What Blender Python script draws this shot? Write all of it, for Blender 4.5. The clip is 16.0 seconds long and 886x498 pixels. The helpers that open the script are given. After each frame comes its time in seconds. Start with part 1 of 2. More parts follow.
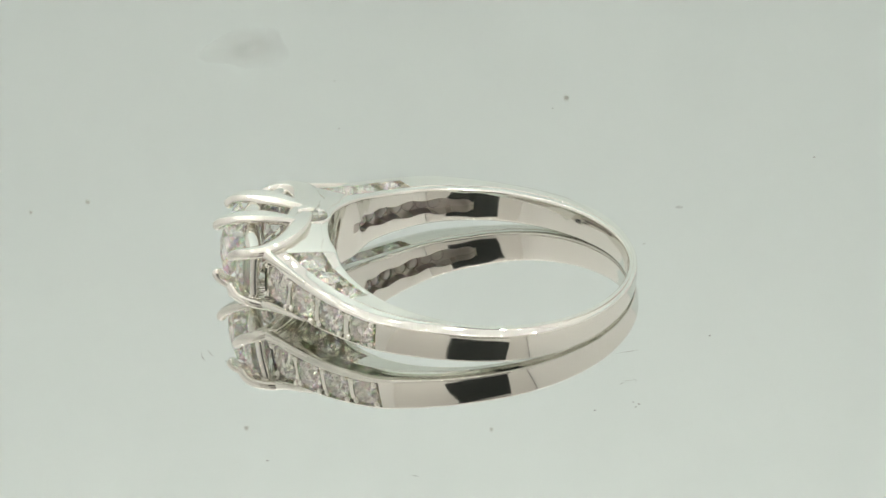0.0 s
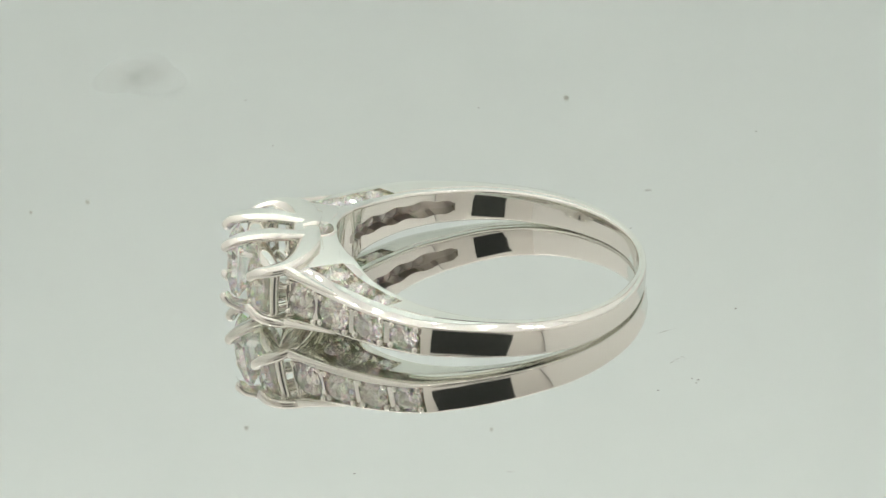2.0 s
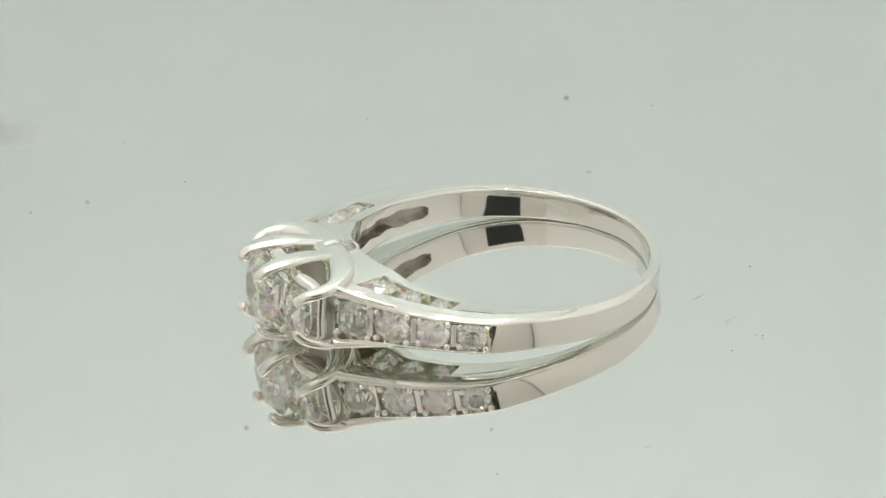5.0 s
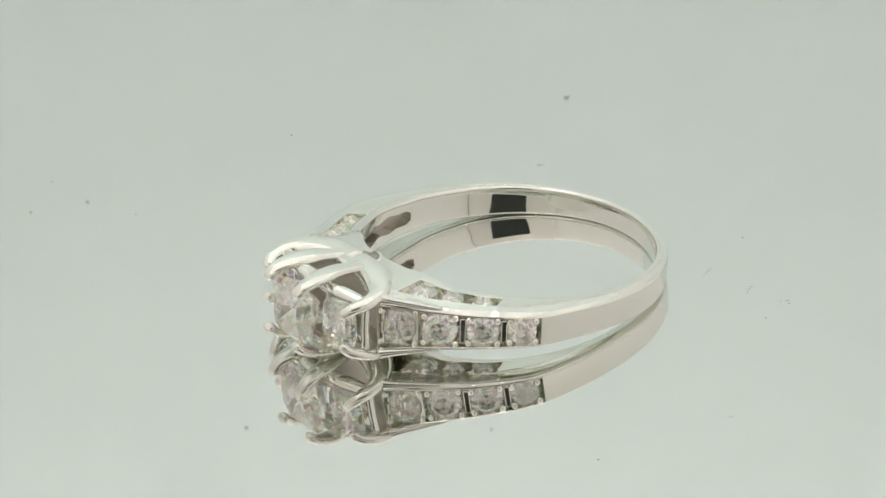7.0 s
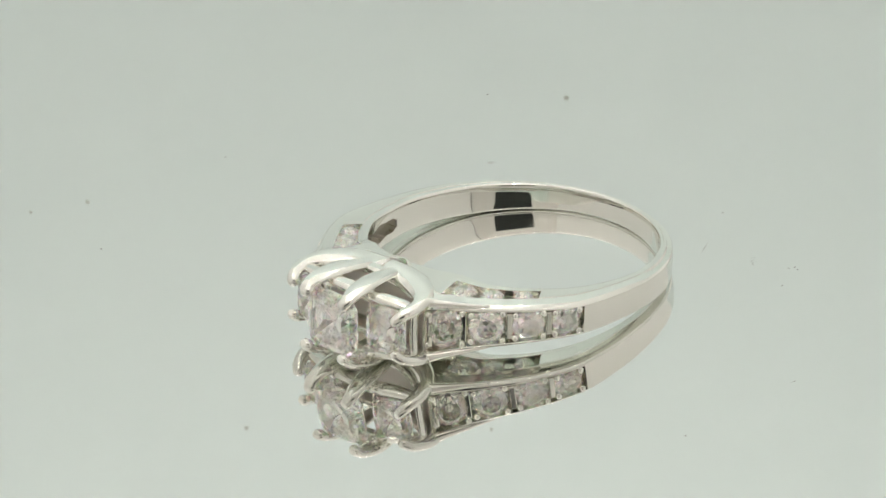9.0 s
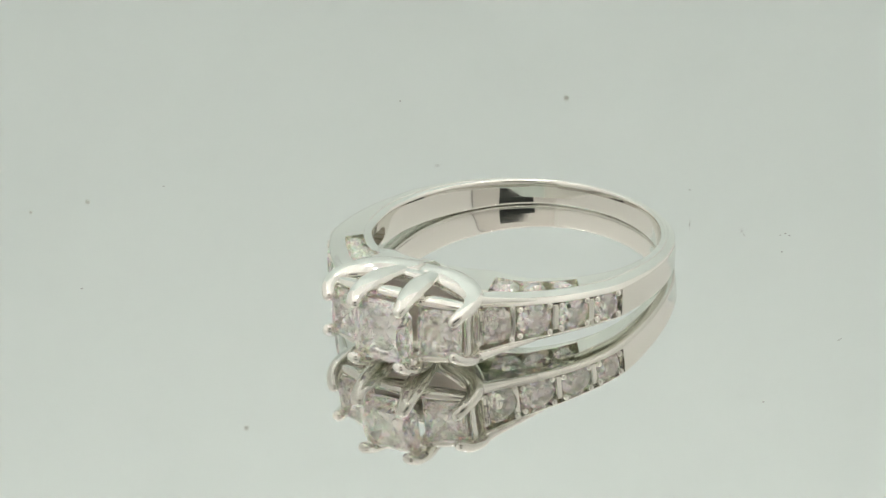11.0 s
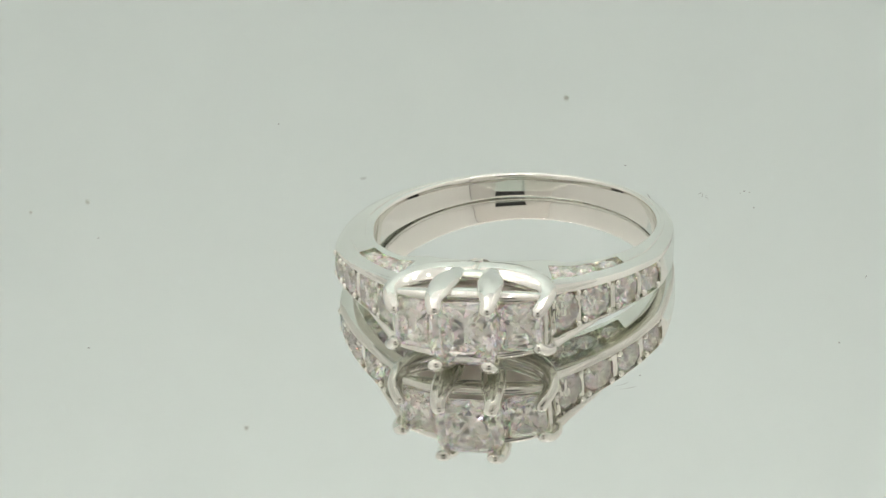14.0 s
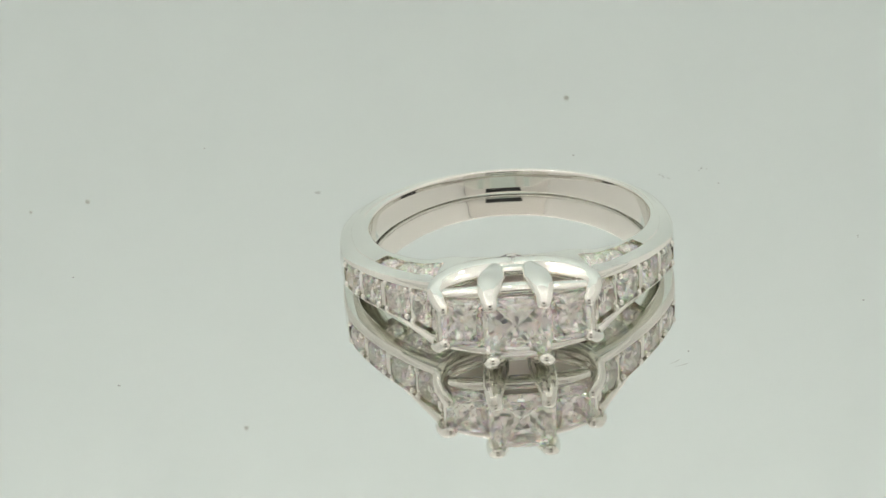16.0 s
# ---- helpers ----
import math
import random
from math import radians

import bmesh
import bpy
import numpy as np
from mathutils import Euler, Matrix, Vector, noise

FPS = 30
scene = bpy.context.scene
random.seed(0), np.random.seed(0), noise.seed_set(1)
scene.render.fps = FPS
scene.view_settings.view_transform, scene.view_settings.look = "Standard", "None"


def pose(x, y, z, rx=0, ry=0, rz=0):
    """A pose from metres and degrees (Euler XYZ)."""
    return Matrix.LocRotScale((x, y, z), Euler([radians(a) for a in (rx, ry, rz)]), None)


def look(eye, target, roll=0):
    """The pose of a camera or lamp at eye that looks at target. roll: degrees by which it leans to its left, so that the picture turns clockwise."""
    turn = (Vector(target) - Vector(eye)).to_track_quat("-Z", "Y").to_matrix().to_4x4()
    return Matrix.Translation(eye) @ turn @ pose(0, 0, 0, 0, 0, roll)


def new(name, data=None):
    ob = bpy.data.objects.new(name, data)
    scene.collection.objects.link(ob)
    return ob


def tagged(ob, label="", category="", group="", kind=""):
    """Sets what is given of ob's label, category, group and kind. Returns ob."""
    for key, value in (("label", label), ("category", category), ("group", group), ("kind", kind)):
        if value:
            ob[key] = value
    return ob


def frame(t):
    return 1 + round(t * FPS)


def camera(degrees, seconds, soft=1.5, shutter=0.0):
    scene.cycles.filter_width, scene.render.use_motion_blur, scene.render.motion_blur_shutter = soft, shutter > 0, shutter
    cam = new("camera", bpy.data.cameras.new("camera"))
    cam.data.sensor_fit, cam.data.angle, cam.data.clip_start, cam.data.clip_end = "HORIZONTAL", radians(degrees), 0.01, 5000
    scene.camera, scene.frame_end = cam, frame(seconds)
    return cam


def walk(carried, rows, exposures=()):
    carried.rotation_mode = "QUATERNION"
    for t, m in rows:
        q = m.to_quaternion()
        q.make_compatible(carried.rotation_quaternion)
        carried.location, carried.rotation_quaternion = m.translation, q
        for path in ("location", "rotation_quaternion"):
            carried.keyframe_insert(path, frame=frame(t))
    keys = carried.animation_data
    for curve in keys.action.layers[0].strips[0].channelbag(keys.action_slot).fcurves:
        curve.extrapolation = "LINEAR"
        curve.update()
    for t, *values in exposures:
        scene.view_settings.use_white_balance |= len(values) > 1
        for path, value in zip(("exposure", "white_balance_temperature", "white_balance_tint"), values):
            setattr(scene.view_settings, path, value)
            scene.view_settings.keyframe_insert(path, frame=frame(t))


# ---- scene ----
# A white-gold ring lies on a round mirror turntable in a small white light box; lengths below in millimetres, scaled by MM.
MM = 0.001
cam = camera(17.98, 16.0, soft=1.5)
EYE, AIM = (0.0, -0.1510, 0.07694), (-0.001518, 0.000548, 0.001101)
walk(cam, [(0.0, look(EYE, AIM, -3.668)), (16.0, look(EYE, AIM, -3.668))], [(0.0, 0.0), (16.0, 0.0)])

# turn of the turntable in degrees
TURN = [(0.0, -100.93), (1.0, -94.74), (2.0, -88.81), (3.0, -83.05), (4.0, -77.02), (5.2, -69.3), (6.5, -60.72), (7.5, -54.44),
        (8.5, -48.27), (9.2, -43.83), (10.3, -36.6), (11.5, -28.64), (12.5, -22.30), (13.5, -16.01), (14.5, -9.66), (15.5, -3.24), (16.0, 0.0)]
AXIS = pose(-0.22 * MM, -0.11 * MM, 0)
RING_REST = pose(2.52 * MM, 1.63 * MM, 1.40 * MM, 0, 0, 0.758) @ pose(0, 0, 0, -6.0)

# ---- light ----
world = bpy.data.worlds.new("world")
world.use_nodes = True
world.node_tree.nodes["Background"].inputs[0].default_value = (1, 1, 1, 1)
world.node_tree.nodes["Background"].inputs[1].default_value = 0.5
scene.world = world
scene.cycles.max_bounces, scene.cycles.glossy_bounces, scene.cycles.transmission_bounces = 32, 24, 24


def area_lamp(name, place, target, sx, sy, watts, colour):
    data = bpy.data.lights.new(name, "AREA")
    data.shape, data.size, data.size_y, data.energy, data.color = "RECTANGLE", sx, sy, watts, colour
    ob = new(name, data)
    ob.matrix_world = look(place, target)
    return ob


# soft fill light added under the whole ceiling; no panel hangs there
area_lamp("ceiling_fill", (0, 0.008, 0.335), (0, 0.008, 0), 0.33, 0.47, 0.0865, (1.0, 0.99, 0.985))


# ---- materials ----
def material(name):
    m = bpy.data.materials.new(name)
    m.use_nodes = True
    nt = m.node_tree
    return m, nt, nt.nodes["Principled BSDF"]


def noise_node(nt, scale, detail=3.0):
    co = nt.nodes.new("ShaderNodeTexCoord")
    n = nt.nodes.new("ShaderNodeTexNoise")
    n.inputs["Scale"].default_value, n.inputs["Detail"].default_value = scale, detail
    nt.links.new(co.outputs["Object"], n.inputs["Vector"])
    return n


def span(nt, source, lo, hi):
    r = nt.nodes.new("ShaderNodeMapRange")
    r.inputs["To Min"].default_value, r.inputs["To Max"].default_value = lo, hi
    nt.links.new(source, r.inputs["Value"])
    return r.outputs[0]


def bump(nt, bsdf, source, strength, distance):
    b = nt.nodes.new("ShaderNodeBump")
    b.inputs["Strength"].default_value, b.inputs["Distance"].default_value = strength, distance
    nt.links.new(source, b.inputs["Height"])
    nt.links.new(b.outputs[0], bsdf.inputs["Normal"])


def metal(name, colour, lo, hi, dent=0.0):
    m, nt, b = material(name)
    b.inputs["Base Color"].default_value, b.inputs["Metallic"].default_value = (*colour, 1), 1.0
    n = noise_node(nt, 900.0)
    nt.links.new(span(nt, n.outputs[0], lo, hi), b.inputs["Roughness"])
    if dent:
        big = noise_node(nt, 450.0, 1.0)
        bump(nt, b, big.outputs[0], dent, 0.0002)
    return m


def plain(name, colour, rough, grain=0.04, scale=300.0, relief=0.0):
    m, nt, b = material(name)
    n = noise_node(nt, scale, 5.0)
    mix = nt.nodes.new("ShaderNodeMix")
    mix.data_type = "RGBA"
    mix.inputs[6].default_value = (*[c * (1 - grain) for c in colour], 1)
    mix.inputs[7].default_value = (*[min(1, c * (1 + grain)) for c in colour], 1)
    nt.links.new(n.outputs[0], mix.inputs[0])
    nt.links.new(mix.outputs[2], b.inputs["Base Color"])
    b.inputs["Roughness"].default_value = rough
    if relief:
        bump(nt, b, n.outputs[0], relief, 0.001)
    return m


def glow(name, colour, strength):
    m, nt, b = material(name)
    b.inputs["Base Color"].default_value = (*colour, 1)
    b.inputs["Emission Color"].default_value, b.inputs["Emission Strength"].default_value = (*colour, 1), strength
    return m


def diamond_material(name, parts):
    """Clear, strongly bending stone; parts: the colours that bend by different amounts, which gives the fire."""
    m = bpy.data.materials.new(name)
    m.use_nodes = True
    nt = m.node_tree
    nt.nodes.remove(nt.nodes["Principled BSDF"])
    last = None
    for colour, ior in parts:
        glass = nt.nodes.new("ShaderNodeBsdfGlass")
        glass.inputs["Color"].default_value = (*colour, 1)
        glass.inputs["IOR"].default_value, glass.inputs["Roughness"].default_value = ior, 0.0
        if last is None:
            last = glass
        else:
            add = nt.nodes.new("ShaderNodeAddShader")
            nt.links.new(last.outputs[0], add.inputs[0])
            nt.links.new(glass.outputs[0], add.inputs[1])
            last = add
    nt.links.new(last.outputs[0], nt.nodes["Material Output"].inputs[0])
    return m


def smudge_material(name, alpha_lo, alpha_hi, colour):
    m, nt, b = material(name)
    b.inputs["Base Color"].default_value, b.inputs["Roughness"].default_value = (*colour, 1), 0.9
    n = noise_node(nt, 900.0, 5.0)
    co = nt.nodes.new("ShaderNodeTexCoord")
    mp = nt.nodes.new("ShaderNodeMapping")
    mp.inputs["Location"].default_value, mp.inputs["Scale"].default_value = (-1, -1, 0), (2, 2, 0)
    g = nt.nodes.new("ShaderNodeTexGradient")
    g.gradient_type = "SPHERICAL"
    nt.links.new(co.outputs["Generated"], mp.inputs["Vector"])
    nt.links.new(mp.outputs[0], g.inputs["Vector"])
    mul = nt.nodes.new("ShaderNodeMath")
    mul.operation = "MULTIPLY"
    nt.links.new(span(nt, n.outputs[0], alpha_lo, alpha_hi), mul.inputs[0])
    nt.links.new(g.outputs["Fac"], mul.inputs[1])
    nt.links.new(mul.outputs[0], b.inputs["Alpha"])
    return m


WHITE_GOLD = metal("white_gold", (0.872, 0.870, 0.822), 0.03, 0.075, 0.03)
# rougher gold for recesses, darkened in its colour to stand for their shade
SHADED_GOLD = metal("white_gold_rough_shaded", (0.56, 0.525, 0.49), 0.22, 0.45, 0.2)
MIRROR = metal("mirror_silvering", (0.835, 0.84, 0.825), 0.012, 0.02)
EDGE_GLASS = plain("mirror_edge", (0.30, 0.42, 0.36), 0.2)
FABRIC = plain("white_tent_fabric", (0.85, 0.85, 0.845), 0.95, 0.015, 900.0, 0.05)
BACKDROP = plain("pale_grey_green_fabric", (0.735, 0.822, 0.822), 0.95, 0.012, 120.0, 0.05)
FRONT = plain("warm_grey_fabric", (0.69, 0.668, 0.645), 0.95, 0.03, 60.0, 0.05)
SEAM = plain("grey_seam", (0.12, 0.12, 0.12), 0.8)
BOARD = plain("white_board", (0.84, 0.84, 0.82), 0.8, 0.02, 500.0)
BLACK = plain("black_phone_shell", (0.015, 0.017, 0.016), 0.35, 0.2, 200.0)
GREY = plain("grey_lens_glass", (0.03, 0.03, 0.035), 0.1)
SPECK = plain("dark_speck", (0.46, 0.49, 0.46), 0.9)
DUST = smudge_material("dust_film", 0.2, 0.9, (0.30, 0.31, 0.29))
SMEAR = smudge_material("grease_smear", 0.0, 0.27, (0.36, 0.38, 0.36))
STAMP = metal("stamp_struck", (0.70, 0.68, 0.65), 0.2, 0.35)
LED = glow("led_glow", (1.0, 0.945, 0.87), 246.0)
STRIP = plain("led_strip_base", (0.75, 0.75, 0.72), 0.6)
DIAMOND = diamond_material("diamond", [((1.0, 1.0, 0.995), 2.42)])
DIAMOND_CROWN = diamond_material("diamond_crown", [((0.46, 0.27, 0.27), 2.407), ((0.27, 0.46, 0.27), 2.42), ((0.27, 0.27, 0.455), 2.44)])


# ---- mesh helpers (millimetres in, metres out) ----
def mesh_of(name, verts, faces, mat, smooth=None):
    me = bpy.data.meshes.new(name)
    me.from_pydata([(x * MM, y * MM, z * MM) for x, y, z in verts], [], faces)
    bm = bmesh.new()
    bm.from_mesh(me)
    bmesh.ops.recalc_face_normals(bm, faces=bm.faces[:])
    bm.to_mesh(me)
    bm.free()
    me.materials.append(mat)
    if smooth is not None:
        for f in me.polygons:
            f.use_smooth = True
        me.set_sharp_from_angle(angle=radians(smooth))
    return me


def part(name, me, parent, label="", m=None):
    ob = new(name, me)
    ob.parent = parent
    if m is not None:
        ob.matrix_basis = m
    return tagged(ob, label)


def box_mesh(name, sx, sy, sz, mat, bevel=0.0):
    bm = bmesh.new()
    bmesh.ops.create_cube(bm, size=1.0)
    bmesh.ops.scale(bm, vec=(sx * MM, sy * MM, sz * MM), verts=bm.verts[:])
    if bevel:
        bmesh.ops.bevel(bm, geom=bm.edges[:], offset=bevel * MM, segments=3, affect="EDGES", profile=0.5)
    me = bpy.data.meshes.new(name)
    bm.to_mesh(me)
    bm.free()
    me.materials.append(mat)
    return me


def hull_mesh(name, points, mat):
    bm = bmesh.new()
    for v in points:
        bm.verts.new([c * MM for c in v])
    made = bmesh.ops.convex_hull(bm, input=bm.verts[:])
    loose = [g for g in made["geom_interior"] if isinstance(g, bmesh.types.BMVert)]
    bmesh.ops.delete(bm, geom=loose, context="VERTS")
    bmesh.ops.dissolve_limit(bm, angle_limit=radians(0.6), verts=bm.verts[:], edges=bm.edges[:])
    bmesh.ops.recalc_face_normals(bm, faces=bm.faces[:])
    me = bpy.data.meshes.new(name)
    bm.to_mesh(me)
    bm.free()
    me.materials.append(mat)
    if mat is DIAMOND:
        me.materials.append(DIAMOND_CROWN)
        for f in me.polygons:
            if 0.3 < f.normal.z < 0.97:
                f.material_index = 1
    return me


def spline(points, per):
    """Catmull-Rom through the points, per steps a span."""
    pts = [np.array(q, float) for q in points]
    pts = [2 * pts[0] - pts[1], *pts, 2 * pts[-1] - pts[-2]]
    out = []
    for i in range(1, len(pts) - 2):
        a, b, c, d = pts[i - 1:i + 3]
        for k in range(per):
            t = k / per
            out.append(0.5 * (2 * b + (c - a) * t + (2 * a - 5 * b + 4 * c - d) * t * t + (3 * b - a - 3 * c + d) * t ** 3))
    out.append(pts[-2])
    return out


def tube_mesh(name, rows, mat, per=6, around=14, side=(0, 0, 1)):
    """A rounded bar; rows of x, y, z, half width, half height. side: the way of its height."""
    st = spline(rows, per)
    verts, faces = [], []

    def ring_at(c, wide, high, w, h):
        for k in range(around):
            a = 2 * math.pi * k / around
            verts.append(tuple(c + wide * (w * math.cos(a)) + high * (h * math.sin(a))))
    n = len(st)
    for i, s in enumerate(st):
        d = st[min(i + 1, n - 1)][:3] - st[max(i - 1, 0)][:3]
        d /= np.linalg.norm(d)
        wide = np.cross(d, np.array(side, float))
        wide /= np.linalg.norm(wide)
        high = np.cross(wide, d)
        w, h = max(s[3], 0.02), max(s[4], 0.02)
        caps = (0.95, 0.8, 0.55, 0.2)
        if i == 0:
            for q in reversed(caps):
                ring_at(s[:3] - d * h * q, wide, high, w * math.sqrt(1 - q * q), h * math.sqrt(1 - q * q))
        ring_at(s[:3], wide, high, w, h)
        if i == n - 1:
            for q in (0.2, 0.55, 0.8, 0.95):
                ring_at(s[:3] + d * h * q, wide, high, w * math.sqrt(1 - q * q), h * math.sqrt(1 - q * q))
    rings = len(verts) // around
    for i in range(rings - 1):
        for k in range(around):
            j = (k + 1) % around
            faces.append((i * around + k, i * around + j, (i + 1) * around + j, (i + 1) * around + k))
    faces.append(tuple(range(around)))
    faces.append(tuple((rings - 1) * around + k for k in range(around)))
    return mesh_of(name, verts, faces, mat, 50)


def brilliant(name, r):
    """Round brilliant, table towards +z, girdle at z = 0."""
    pts = []
    for k in range(8):
        a = math.pi / 4 * k
        b = a + math.pi / 8
        pts += [(0.56 * r * math.cos(a), 0.56 * r * math.sin(a), 0.32 * r),
                (0.79 * r * math.cos(b), 0.79 * r * math.sin(b), 0.215 * r)]
        pts += [(0.42 * r * math.cos(a), 0.42 * r * math.sin(a), -0.535 * r)]
    for k in range(16):
        a = math.pi / 8 * k
        pts += [(r * math.cos(a), r * math.sin(a), 0.02 * r), (r * math.cos(a), r * math.sin(a), -0.02 * r)]
    pts.append((0, 0, -0.86 * r))
    return hull_mesh(name, pts, DIAMOND)


def square_cut(name, hx, hy):
    """Cut-cornered square brilliant, table towards +z, girdle at z = 0."""
    pts = []
    h = (hx + hy) / 2

    def loop(f, z, phase, n=16):
        for k in range(n):
            a = 2 * math.pi * (k + phase) / n
            c, q = math.cos(a), math.sin(a)
            e = f / (abs(c) ** 5 + abs(q) ** 5) ** 0.2
            pts.append((hx * e * c, hy * e * q, z))
    loop(1.0, 0.03 * h, 0.5)
    loop(1.0, -0.03 * h, 0.5)
    loop(0.86, 0.20 * h, 0.0)
    loop(0.64, 0.33 * h, 0.5, 8)
    loop(0.82, -0.19 * h, 0.0)
    loop(0.60, -0.40 * h, 0.5)
    loop(0.34, -0.64 * h, 0.0, 8)
    pts.append((0, 0, -0.92 * h))
    return hull_mesh(name, pts, DIAMOND)


def facing(place, normal, up=(0, 0, 1)):
    """Pose in millimetres whose +z looks along normal and whose y leans to up."""
    z = Vector(normal).normalized()
    x = Vector(up).cross(z).normalized()
    y = z.cross(x)
    m = Matrix((x, y, z)).transposed().to_4x4()
    m.translation = Vector(place) * MM
    return m


# ---- light box ----
def light_box():
    half, back, front, low, high, t = 170, 250, -235, -14, 340, 4
    spans = (("floor", 2 * half + 2 * t, back - front, t, 0, (back + front) / 2, low - t / 2, BOARD, "matt white board under the mirror turntable"),
             ("ceiling", 2 * half + 2 * t, back - front, t, 0, (back + front) / 2, high + t / 2, FABRIC, "white fabric top of the light box"),
             ("wall_back", 2 * half + 2 * t, t, high - low + 2 * t, 0, back + t / 2, (high + low) / 2, BACKDROP, "plain pale grey-green fabric back of the light box"),
             ("wall_front", 2 * half + 2 * t, t, high - low + 2 * t, 0, front - t / 2, (high + low) / 2, FRONT, "warm grey fabric front of the light box"),
             ("wall_left", t, back - front, high - low, -half - t / 2, (back + front) / 2, (high + low) / 2, FABRIC, "plain white fabric side of the light box"),
             ("wall_right", t, back - front, high - low, half + t / 2, (back + front) / 2, (high + low) / 2, FABRIC, "plain white fabric side of the light box"))
    seam = box_mesh("seam", 2.2, 2.2, high - low - 2, SEAM, 0.4)
    for name, sx, sy, sz, x, y, z, mat, label in spans:
        ob = new(name, box_mesh(name, sx, sy, sz, mat))
        ob.location = (x * MM, y * MM, z * MM)
        tagged(ob, label, name.split("_")[0], "", "structure")
        if name == "wall_front":
            part("seam", seam, ob, "", pose((half - 1.3) * MM, (t / 2 + 1.2) * MM, 0))


def specks():
    disc = []
    for k in range(9):
        a = 2 * math.pi * k / 9
        disc.append((math.cos(a) * random.uniform(0.8, 1.15), math.sin(a) * random.uniform(0.8, 1.15)))
    for x, z, r in ((16.7, 98.7, 0.42), (-59.7, 111.7, 0.36), (-38.3, 154.6, 0.38), (2.1, 157.6, 0.30), (-68.9, 112.9, 0.26)):
        verts = [(a * r, 0.0, b * r) for a, b in disc] + [(a * r * 0.7, -0.15, b * r * 0.7) for a, b in disc]
        faces = [tuple(range(9)), tuple(range(9, 18))] + [(i, (i + 1) % 9, 9 + (i + 1) % 9, 9 + i) for i in range(9)]
        ob = new("lint_speck", mesh_of("lint_speck", verts, faces, SPECK))
        ob.location = (x * MM, 249.99 * MM, z * MM)
        tagged(ob, "tiny dark speck of lint on white fabric", "speck", "lint specks on the backdrop")


def led_strip(y, z, label):
    strip = new("led_strip", box_mesh("led_strip", 300, 12, 2, STRIP, 0.3))
    strip.location = (-18 * MM, y * MM, z * MM)
    tagged(strip, label, "light strip", "light strips")
    led = box_mesh("led", 5.0, 5.0, 1.2, LED, 0.3)
    for k in range(8):
        part("led", led, strip, "", pose((-133 + 38 * k) * MM, 0, -1.7 * MM))


def phone():
    """Dark phone that films the ring; it shows as the black patch in the polished band."""
    base = new("camera_phone")
    way = (Vector(AIM) - Vector(EYE)).normalized()
    base.matrix_world = look(Vector(EYE) - way * 0.016, AIM)
    part("shell", box_mesh("shell", 88, 76, 8, BLACK, 2.0), base, "", pose(3 * MM, 0, 0))
    part("lens_ring", tube_ring("lens_ring", 9, 1.2, GREY), base, "", pose(0, 0, 4.6 * MM))
    tagged(base, "black phone held before the light box", "phone")


def tube_ring(name, r, t, mat):
    verts, faces, n, k = [], [], 40, 10
    for i in range(n):
        a = 2 * math.pi * i / n
        for j in range(k):
            b = 2 * math.pi * j / k
            q = r + t * math.cos(b)
            verts.append((q * math.cos(a), q * math.sin(a), t * math.sin(b)))
    for i in range(n):
        for j in range(k):
            faces.append((i * k + j, ((i + 1) % n) * k + j, ((i + 1) % n) * k + (j + 1) % k, i * k + (j + 1) % k))
    return mesh_of(name, verts, faces, mat, 60)


# ---- mirror turntable ----
def turntable():
    table = new("mirror_turntable")
    n = 128

    def disc(name, r, z0, z1, c, mat):
        verts, faces = [], []
        for rr, z in ((r, z0), (r, z1 - c), (r - c, z1)):
            verts += [(rr * math.cos(2 * math.pi * k / n), rr * math.sin(2 * math.pi * k / n), z) for k in range(n)]
        faces = [tuple(range(n)), tuple(range(2 * n, 3 * n))]
        for i in range(2):
            faces += [(i * n + k, i * n + (k + 1) % n, (i + 1) * n + (k + 1) % n, (i + 1) * n + k) for k in range(n)]
        return mesh_of(name, verts, faces, mat, 30)
    part("base", disc("base", 80, -14, -3.2, 1.0, BOARD), table, "white turntable base")
    part("mirror_edge", disc("mirror_edge", 100, -3.2, -0.4, 0.2, EDGE_GLASS), table, "greenish glass edge")
    part("mirror_plate", disc("mirror_plate", 99.7, -0.4, 0.0, 0.1, MIRROR), table, "polished mirror plate with faint marks")
    return tagged(table, "round mirror turntable plate with faint smudges and scratches", "turntable")


def blotch(name, x, y, rx, ry, turn, mat, parent, z=0.004):
    n = 28
    ph = [random.uniform(0, 6.28) for _ in range(3)]
    verts = [(0, 0, 0)]
    for k in range(n):
        a = 2 * math.pi * k / n
        q = 1 + 0.18 * math.sin(2 * a + ph[0]) + 0.12 * math.sin(3 * a + ph[1]) + 0.08 * math.sin(5 * a + ph[2])
        verts.append((rx * q * math.cos(a), ry * q * math.sin(a), 0))
    faces = [(0, 1 + k, 1 + (k + 1) % n) for k in range(n)]
    return part(name, mesh_of(name, verts, faces, mat), parent, "", pose(x * MM, y * MM, z * MM, 0, 0, turn))


def scratch(x, y, length, turn, curl, parent):
    n, w = 14, 0.022
    verts, faces = [], []
    for k in range(n):
        t = k / (n - 1) - 0.5
        c = curl * math.sin(5 * t + x)
        verts += [(t * length, c - w, 0), (t * length, c + w, 0)]
    for k in range(n - 1):
        faces.append((2 * k, 2 * k + 1, 2 * k + 3, 2 * k + 2))
    part("scratch", mesh_of("scratch", verts, faces, DUST), parent, "", pose(x * MM, y * MM, 0.005 * MM, 0, 0, turn))


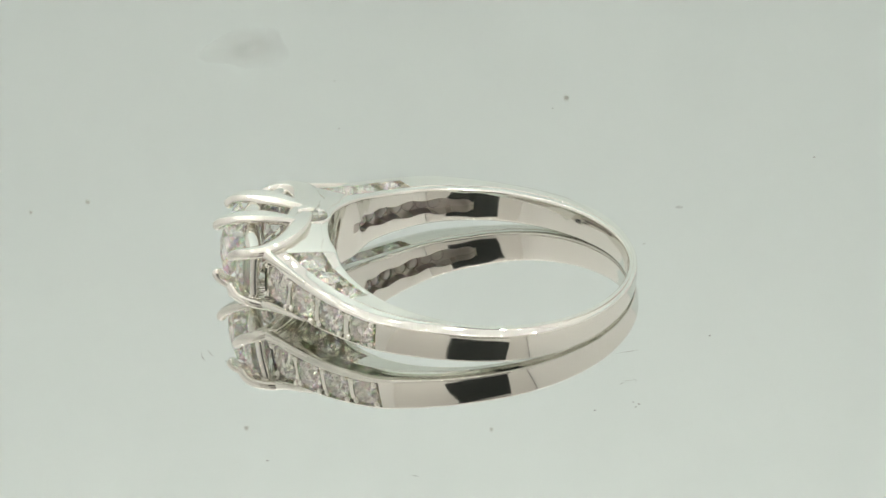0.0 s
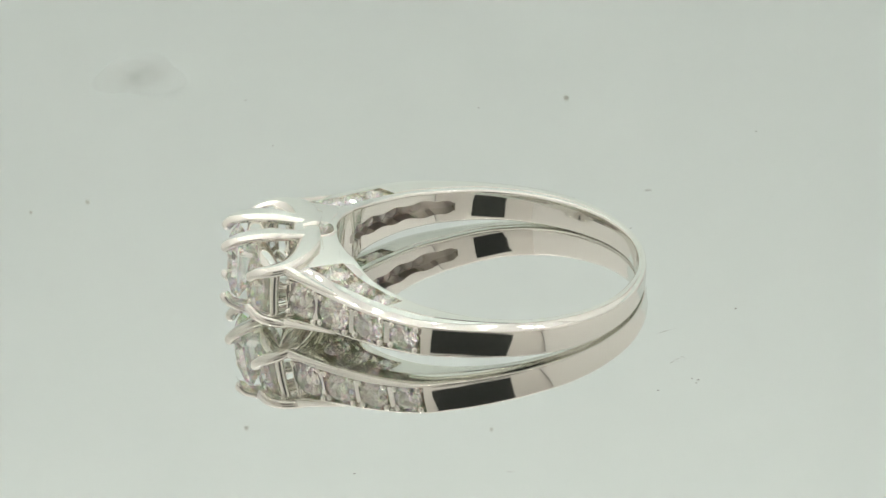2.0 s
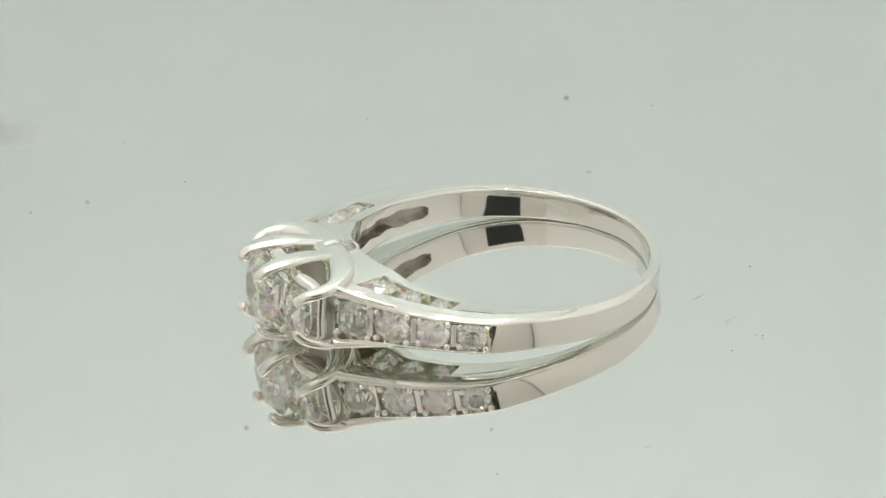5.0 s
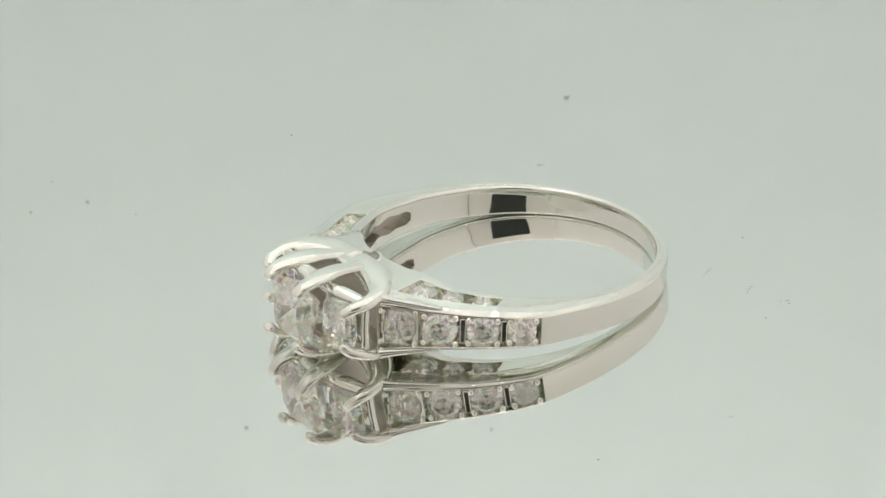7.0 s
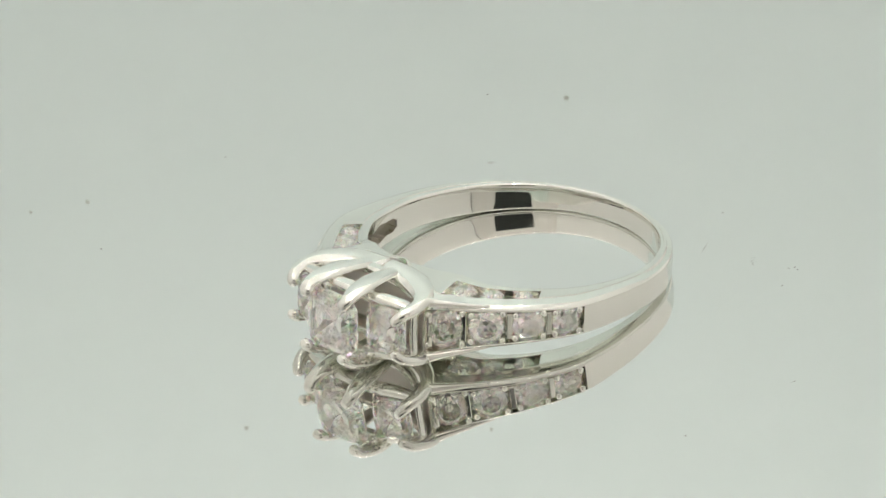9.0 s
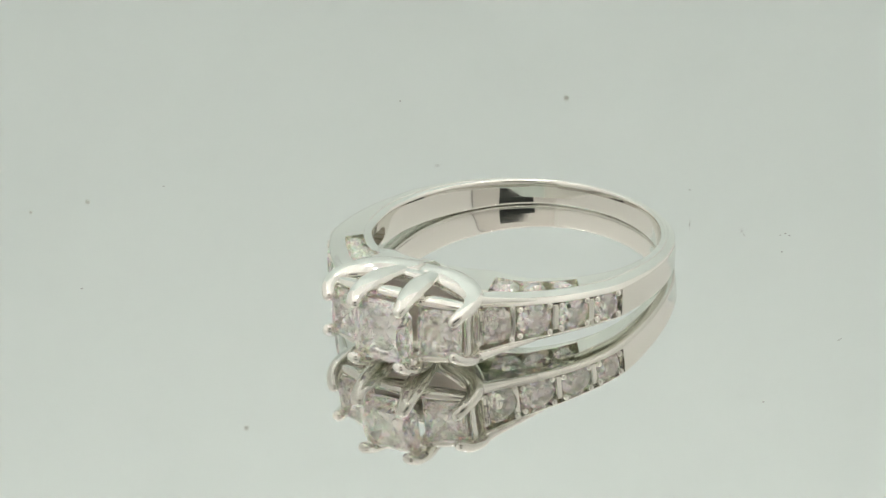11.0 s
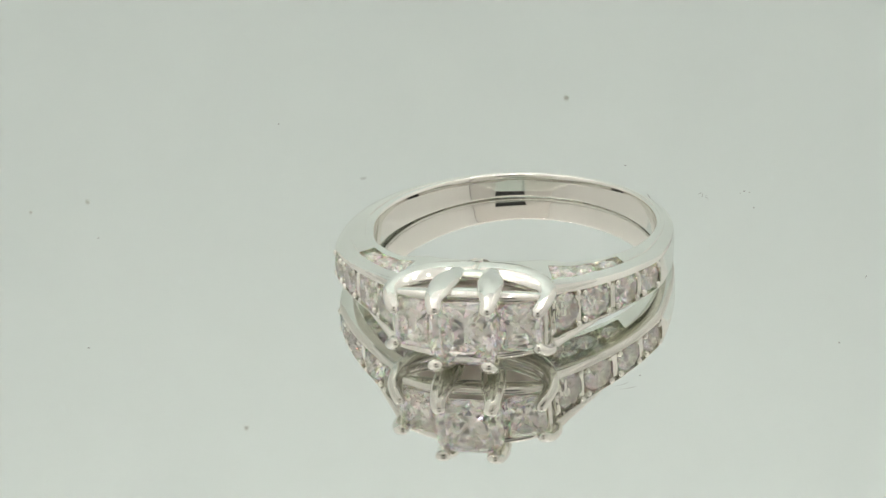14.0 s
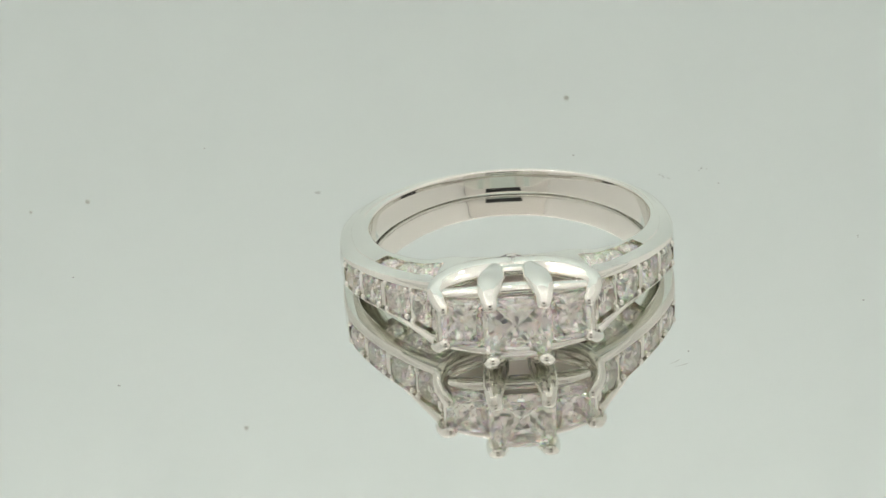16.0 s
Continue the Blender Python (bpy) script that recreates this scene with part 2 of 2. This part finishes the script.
def mirror_marks(table):
    for x, y, rx, ry, turn in ((-33.7, -21.6, 4.6, 2.7, 8), (-9.2, 12.05, 0.28, 0.22, 0)):
        blotch("smear", x, y, rx, ry, turn, SMEAR, table)
    for x, y, r in ((15.5, 12.24, 0.10), (15.3, 11.9, 0.07), (15.84, 12.08, 0.08), (-3.98, 10.4, 0.09), (7.45, 15.4, 0.10), (16.35, 9.9, 0.09),
                    (12.34, -11.9, 0.08), (-20, -12, 0.1), (-24, 2, 0.09), (-17, 20, 0.1), (23.0, -7.0, 0.09), (-28, -14, 0.1)):
        blotch("dust_speck", x, y, r, r * 0.8, random.uniform(0, 180), DUST, table, 0.006)
    for x, y, length, turn, curl in ((13.0, 11.4, 0.9, 60, 0.14), (13.3, 11.1, 0.7, 100, 0.10), (12.8, 11.7, 0.5, 20, 0.08), (11.9, -13.4, 1.1, 20, 0.05),
                                     (11.5, -13.0, 0.9, 35, 0.04), (9.6, 11.0, 1.6, 120, 0.06), (23.9, 1.25, 0.5, 75, 0.03)):
        scratch(x, y, length, turn, curl, table)


# ---- ring ----
OUTER = [(0.0, -11.05), (1.4, -11.1), (2.9, -11.3), (4.45, -12.3), (5.2, -11.55), (5.95, -10.7), (7.0, -9.45), (8.0, -8.15), (8.92, -6.65), (9.68, -4.95)]
INNER = [(0.0, -9.4), (1.15, -9.28), (2.3, -8.9), (3.3, -8.35), (4.05, -8.0), (4.75, -7.6), (5.65, -6.8), (6.5, -5.85), (7.25, -4.8), (7.8, -3.6)]
WIDTH = [(2.2, 2.25), (2.15, 2.2), (2.05, 2.05), (1.95, 1.84), (1.78, 1.68), (1.58, 1.50), (1.43, 1.37), (1.32, 1.27), (1.24, 1.20), (1.16, 1.14)]  # at the inner and the outer edge
for deg, ro, w in ((74, 10.36, 1.10), (86, 10.0, 1.06), (98, 9.82, 1.02), (112, 9.70, 1.0), (128, 9.50, 0.95), (145, 9.26, 0.88), (163, 9.06, 0.82), (180, 9.0, 0.80)):
    OUTER.append((ro * math.sin(radians(deg)), -ro * math.cos(radians(deg))))
    INNER.append((8.5 * math.sin(radians(deg)), -8.5 * math.cos(radians(deg))))
    WIDTH.append((w, w))
PLAN = [(*o, *i, *w) for o, i, w in zip(OUTER, INNER, WIDTH)]
ox, oy, ix, iy, *wide = PLAN[-2]
ROWS = spline(PLAN + [(-ox, oy, -ix, iy, *wide)], 12)[:-12]  # runs smoothly through the middle of the back
HEAD = 3  # station where the shoulder leaves the head
PER = 12


def station(s):
    s += HEAD
    i = min(int(s * PER), len(ROWS) - 2)
    f = s * PER - i
    return ROWS[i] * (1 - f) + ROWS[i + 1] * f


def channel_edges(thick):
    """Inner and outer edge of the side channel, measured from the finger hole."""
    return min(0.42, thick * 0.3) + 0.28 * max(0.0, thick - 2.5), max(thick - 1.05, thick * 0.56) - 0.08 * max(0.0, thick - 2.5)


def section(row, deep_out, deep_side, deep_in, slot):
    """Points round the band at one station, deep_out and deep_side: depth of the stone channels; slot: half height of the opening inside the band."""
    o, i = row[:2], row[2:4]
    thick = np.linalg.norm(o - i)
    u = (o - i) / thick

    def w(q):
        return row[4] + (row[5] - row[4]) * q / thick
    k_in, k_out = channel_edges(thick)
    face = min(1.36, row[5] * 0.775)
    top = w(thick) - 0.12
    half = [(deep_in, slot * 0.94), (0.0, slot), (0.0, w(0) - 0.20), (0.015, w(0) - 0.12), (0.055, w(0) - 0.055), (0.12, w(0) - 0.02), (0.22, w(0) - 0.01), (k_in, w(k_in) - 0.03), (k_in + 0.02, w(k_in) - 0.03 - deep_side),
            (k_out - 0.02, w(k_out) - 0.02 - deep_side), (k_out, w(k_out) - 0.02), (thick - 0.42, w(thick) - 0.07), (thick - 0.27, top), (thick - 0.14, face + (top - face) * 0.55),
            (thick - 0.06, face + 0.03), (thick - 0.015, face - 0.025), (thick, face - 0.08), (thick - deep_out, face - 0.10)]
    half += [(thick - deep_out + (0.05 if deep_out < 0.1 else 0), 0.0)]
    line = half + [(q, -z) for q, z in reversed(half[:-1])]
    lift = 0.37 * max(0.0, (o[1] + i[1]) / 18.0) ** 2  # the band springs up a little behind
    return [(i[0] + u[0] * q, i[1] + u[1] * q, z + lift) for q, z in line]


def slot_height(s, a, b):
    """Half height of the opening inside the band: a round-ended slot, scalloped between the stones."""
    if not a < s < b:
        return 0.30
    end = min(s - a, b - s, 0.55) / 0.55
    return (0.50 + 0.07 * math.cos(2 * math.pi * (s - 1.0) / 1.6)) * math.sqrt(max(0.06, 1 - (1 - end) ** 2))


def shank():
    out_a, out_b, side_a, side_b, in_a, in_b, e = 0.12, 6.08, 0.32, 4.5, 0.35, 7.3, 0.004
    marks = sorted({round(x, 4) for x in [k / 12 for k in range(-12 * HEAD, 12 * (len(OUTER) - 1 - HEAD) + 1)] + [out_a, out_a + e, out_b, out_b + e, side_a, side_a + e, side_b, side_b + e, in_a, in_a + e, in_b, in_b + e]})
    secs = []
    for s in marks:
        secs.append(section(station(s), 1.22 if out_a + e <= s <= out_b else 0.006, 0.72 if side_a + e <= s <= side_b else -0.03,
                            0.6 if in_a + e <= s <= in_b else 0.0, slot_height(s, in_a, in_b)))
    n = len(secs[0])
    left = [[(-x, y, z) for x, y, z in sec] for sec in reversed(secs[1:-1])]
    # the finger hole stands a little off the middle
    for sec in secs + left:
        for k, (x, y, z) in enumerate(sec):
            q = max(0.0, 1 - max(0.0, math.hypot(x, y) - 8.5) / 0.9)
            sec[k] = (x + 0.30 * q * min(1.0, abs(x) / 6), y, z)
    rows = secs + left
    verts = [v for sec in rows for v in sec]
    faces = []
    for a in range(len(rows)):
        b = (a + 1) % len(rows)
        for k in range(n):
            j = (k + 1) % n
            faces.append((a * n + k, a * n + j, b * n + j, b * n + k))
    me = mesh_of("shank", verts, faces, WHITE_GOLD, 32)
    me.materials.append(SHADED_GOLD)
    # the sunk floor behind the stones is rougher, recess shade put into its colour
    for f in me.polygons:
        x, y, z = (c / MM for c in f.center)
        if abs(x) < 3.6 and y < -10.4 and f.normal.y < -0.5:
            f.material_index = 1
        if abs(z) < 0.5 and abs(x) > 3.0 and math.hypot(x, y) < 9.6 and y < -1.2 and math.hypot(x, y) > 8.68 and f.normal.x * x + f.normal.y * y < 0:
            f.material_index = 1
    return me


def along(s, side):
    """Centre, outward normal and way along the shoulder at station s, for the shoulder on side +1 or -1."""
    a, b, c = station(s - 0.05), station(s + 0.05), station(s)
    d = b[:2] - a[:2]
    d /= np.linalg.norm(d)
    normal = np.array((-d[1], d[0]))
    if normal @ (c[:2] - c[2:4]) < 0:
        normal = -normal
    return c, (side * normal[0], normal[1]), (side * d[0], d[1])


def bead_mesh(r):
    bm = bmesh.new()
    bmesh.ops.create_uvsphere(bm, u_segments=12, v_segments=8, radius=r * MM)
    for f in bm.faces:
        f.smooth = True
    me = bpy.data.meshes.new("bead")
    bm.to_mesh(me)
    bm.free()
    me.materials.append(WHITE_GOLD)
    return me


def ring():
    r = new("ring")
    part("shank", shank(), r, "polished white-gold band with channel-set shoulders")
    bead = bead_mesh(0.21)
    point = brilliant("stone_point", 0.43)
    # four stones on the outer face of each shoulder, growing towards the head
    stones = ((1.02, 1.14, 0.94), (2.78, 1.04, 0.80), (4.26, 0.95, 0.69), (5.52, 0.86, 0.62))
    cuts = [brilliant("accent_stone", size) for _, size, _ in stones]
    for side in (1, -1):
        for (s, size, up), accent in zip(stones, cuts):
            c, nrm, d = along(s, side)
            at = np.array((side * c[0], c[1])) - np.array(nrm) * 0.20
            part("accent_stone", accent, r, "round brilliant accent stone", facing((at[0], at[1], 0), (nrm[0], nrm[1], 0)))
            for dz in (-1, 1):
                for da in (-1, 1):
                    b = np.array((side * c[0], c[1])) + np.array(nrm) * -0.10 + np.array(d) * da * size * 0.86
                    part("bead", bead, r, "", pose(b[0] * MM, b[1] * MM, dz * up * MM))
        for s, high in ((0.16, 2.1), (1.95, 1.8), (3.58, 1.55), (4.94, 1.4)):
            c, nrm, d = along(s, side)
            b = np.array((side * c[0], c[1])) - np.array(nrm) * 0.46
            bar = box_mesh("divider_bar", 0.40, high, 0.7, WHITE_GOLD, 0.08)
            part("divider_bar", bar, r, "", facing((b[0], b[1], 0), (nrm[0], nrm[1], 0)))
        for s in (1.02, 2.0, 2.78, 3.6, 4.26, 4.95, 5.52):
            c, nrm, d = along(s, side)
            b = np.array((side * c[2], c[3])) + np.array(nrm) * 0.42
            part("stone_point", point, r, "", facing((b[0], b[1], 0), (-nrm[0], -nrm[1], 0)))
    # three small stones in each side channel
    for size, s in ((0.80, 1.20), (0.70, 2.62), (0.58, 3.86)):
        small = brilliant("channel_stone", size)
        c = station(s)
        thick = np.linalg.norm(c[:2] - c[2:4])
        mid = c[2:4] + (c[:2] - c[2:4]) * (sum(channel_edges(thick)) / 2 / thick)
        for side in (1, -1):
            for up in (1, -1):
                part("channel_stone", small, r, "small round channel-set stone", facing((side * mid[0], mid[1], up * (np.interp(0.4, (0, 1), c[4:6]) - 0.17)), (0, 0, up), (0, 1, 0)))
    # claws and arches of the head
    centre_claw = [(0.92, -10.95, 2.08, 0.50, 0.30), (1.06, -12.0, 2.24, 0.58, 0.30), (1.26, -13.2, 2.36, 0.74, 0.31), (1.44, -14.5, 2.26, 0.70, 0.31), (1.54, -15.45, 1.98, 0.52, 0.30), (1.46, -15.85, 1.64, 0.44, 0.33)]
    outer_claw = [(0.2, -11.1, 2.12, 0.80, 0.34), (1.9, -11.2, 2.06, 0.84, 0.35), (3.2, -11.6, 1.93, 0.82, 0.37), (4.14, -12.3, 1.74, 0.66, 0.38), (4.46, -13.15, 1.58, 0.50, 0.36), (4.32, -13.95, 1.36, 0.42, 0.34), (4.06, -14.36, 1.04, 0.38, 0.34)]
    shoulder_rail = [(6.6, -9.5, 1.20, 0.14, 0.12), (5.75, -10.66, 1.40, 0.20, 0.18), (4.95, -11.72, 1.58, 0.28, 0.26), (4.5, -12.3, 1.70, 0.36, 0.36)]
    for sx in (1, -1):
        for sz in (1, -1):
            for rows in (centre_claw, outer_claw):
                flipped = [(sx * x, y, sz * z, w, h) for x, y, z, w, h in rows]
                part("claw", tube_mesh("claw", flipped, WHITE_GOLD, 6, 16, (0.001, -0.35, sz)), r)
            flipped = [(sx * x, y, sz * z, w, h) for x, y, z, w, h in shoulder_rail]
            part("shoulder_rail", tube_mesh("shoulder_rail", flipped, WHITE_GOLD, 6, 16, (0.001, -0.2, sz)), r)
    for sz in (1, -1):
        part("basket_rail", tube_mesh("basket_rail", [(-1.3, -14.05, sz * 1.92, 0.58, 0.34), (0, -14.1, sz * 1.94, 0.58, 0.34), (1.3, -14.05, sz * 1.92, 0.58, 0.34)], WHITE_GOLD), r)
        for sx in (1, -1):
            part("basket_rail", tube_mesh("basket_rail", [(sx * 1.5, -13.85, sz * 1.70, 0.50, 0.36), (sx * 2.8, -13.5, sz * 1.60, 0.50, 0.36), (sx * 4.1, -13.1, sz * 1.46, 0.42, 0.30)], WHITE_GOLD), r)
        part("gallery_stone", brilliant("gallery_stone", 0.85), r, "small round stone in the gallery", facing((0, -10.42, sz * 2.17), (0, -0.12, sz), (0, 1, 0)))
        part("gallery_seat", tube_ring("gallery_seat", 0.93, 0.17, WHITE_GOLD), r, "", pose(0, -10.42 * MM, sz * 2.09 * MM))
        part("gallery_bar", tube_mesh("gallery_bar", [(-1.0, -11.55, sz * 2.04, 0.48, 0.30), (0, -11.55, sz * 2.08, 0.48, 0.30), (1.0, -11.55, sz * 2.04, 0.48, 0.30)], WHITE_GOLD), r)
    # uprights between the stones
    for sx in (1, -1):
        part("upright", tube_mesh("upright", [(sx * 1.75, -13.9, -1.9, 0.16, 0.2), (sx * 1.75, -13.95, 0, 0.14, 0.18), (sx * 1.75, -13.9, 1.9, 0.16, 0.2)], WHITE_GOLD, 4, 12, (0, 1, 0)), r)
        part("upright", tube_mesh("upright", [(sx * 4.25, -13.0, -1.5, 0.2, 0.3), (sx * 4.25, -13.05, 0, 0.18, 0.28), (sx * 4.25, -13.0, 1.5, 0.2, 0.3)], WHITE_GOLD, 4, 12, (0, 1, 0)), r)
    part("centre_stone", square_cut("centre_stone", 1.92, 1.84), r, "square brilliant centre stone", facing((0, -15.15, 0), (0, -1, 0)))
    side_stone = square_cut("side_stone", 1.28, 1.42)
    for sx in (1, -1):
        part("side_stone", side_stone, r, "smaller square side stone", facing((sx * 3.0, -13.98, 0), (sx * 0.26, -1, 0)))
    # unreadable stamp inside the band
    for k, w in enumerate((0.05, 0.11, 0.05, 0.12, 0.06, 0.10)):
        a = radians(250 + 1.9 * k)
        stamp = box_mesh("stamp_mark", w, 0.02, 0.30 + 0.1 * (k % 2), STAMP)
        part("stamp_mark", stamp, r, "", pose(8.5 * MM * math.sin(a), -8.5 * MM * math.cos(a), 0, 0, 0, math.degrees(a)))
    return tagged(r, "polished white-gold three-stone diamond ring lying on a mirror", "ring")


light_box()
specks()
led_strip(-120, 337, "row of warm white diodes across the ceiling")
led_strip(10, 337, "row of warm white diodes across the ceiling over the turntable")
led_strip(150, 337, "row of warm white diodes across the ceiling, near the back")
phone()
mirror_table = turntable()
mirror_marks(mirror_table)
jewel = ring()


def motions():
    walk(mirror_table, [(t, AXIS @ pose(0, 0, 0, 0, 0, a)) for t, a in TURN])
    walk(jewel, [(t, AXIS @ pose(0, 0, 0, 0, 0, a) @ RING_REST) for t, a in TURN])


motions()
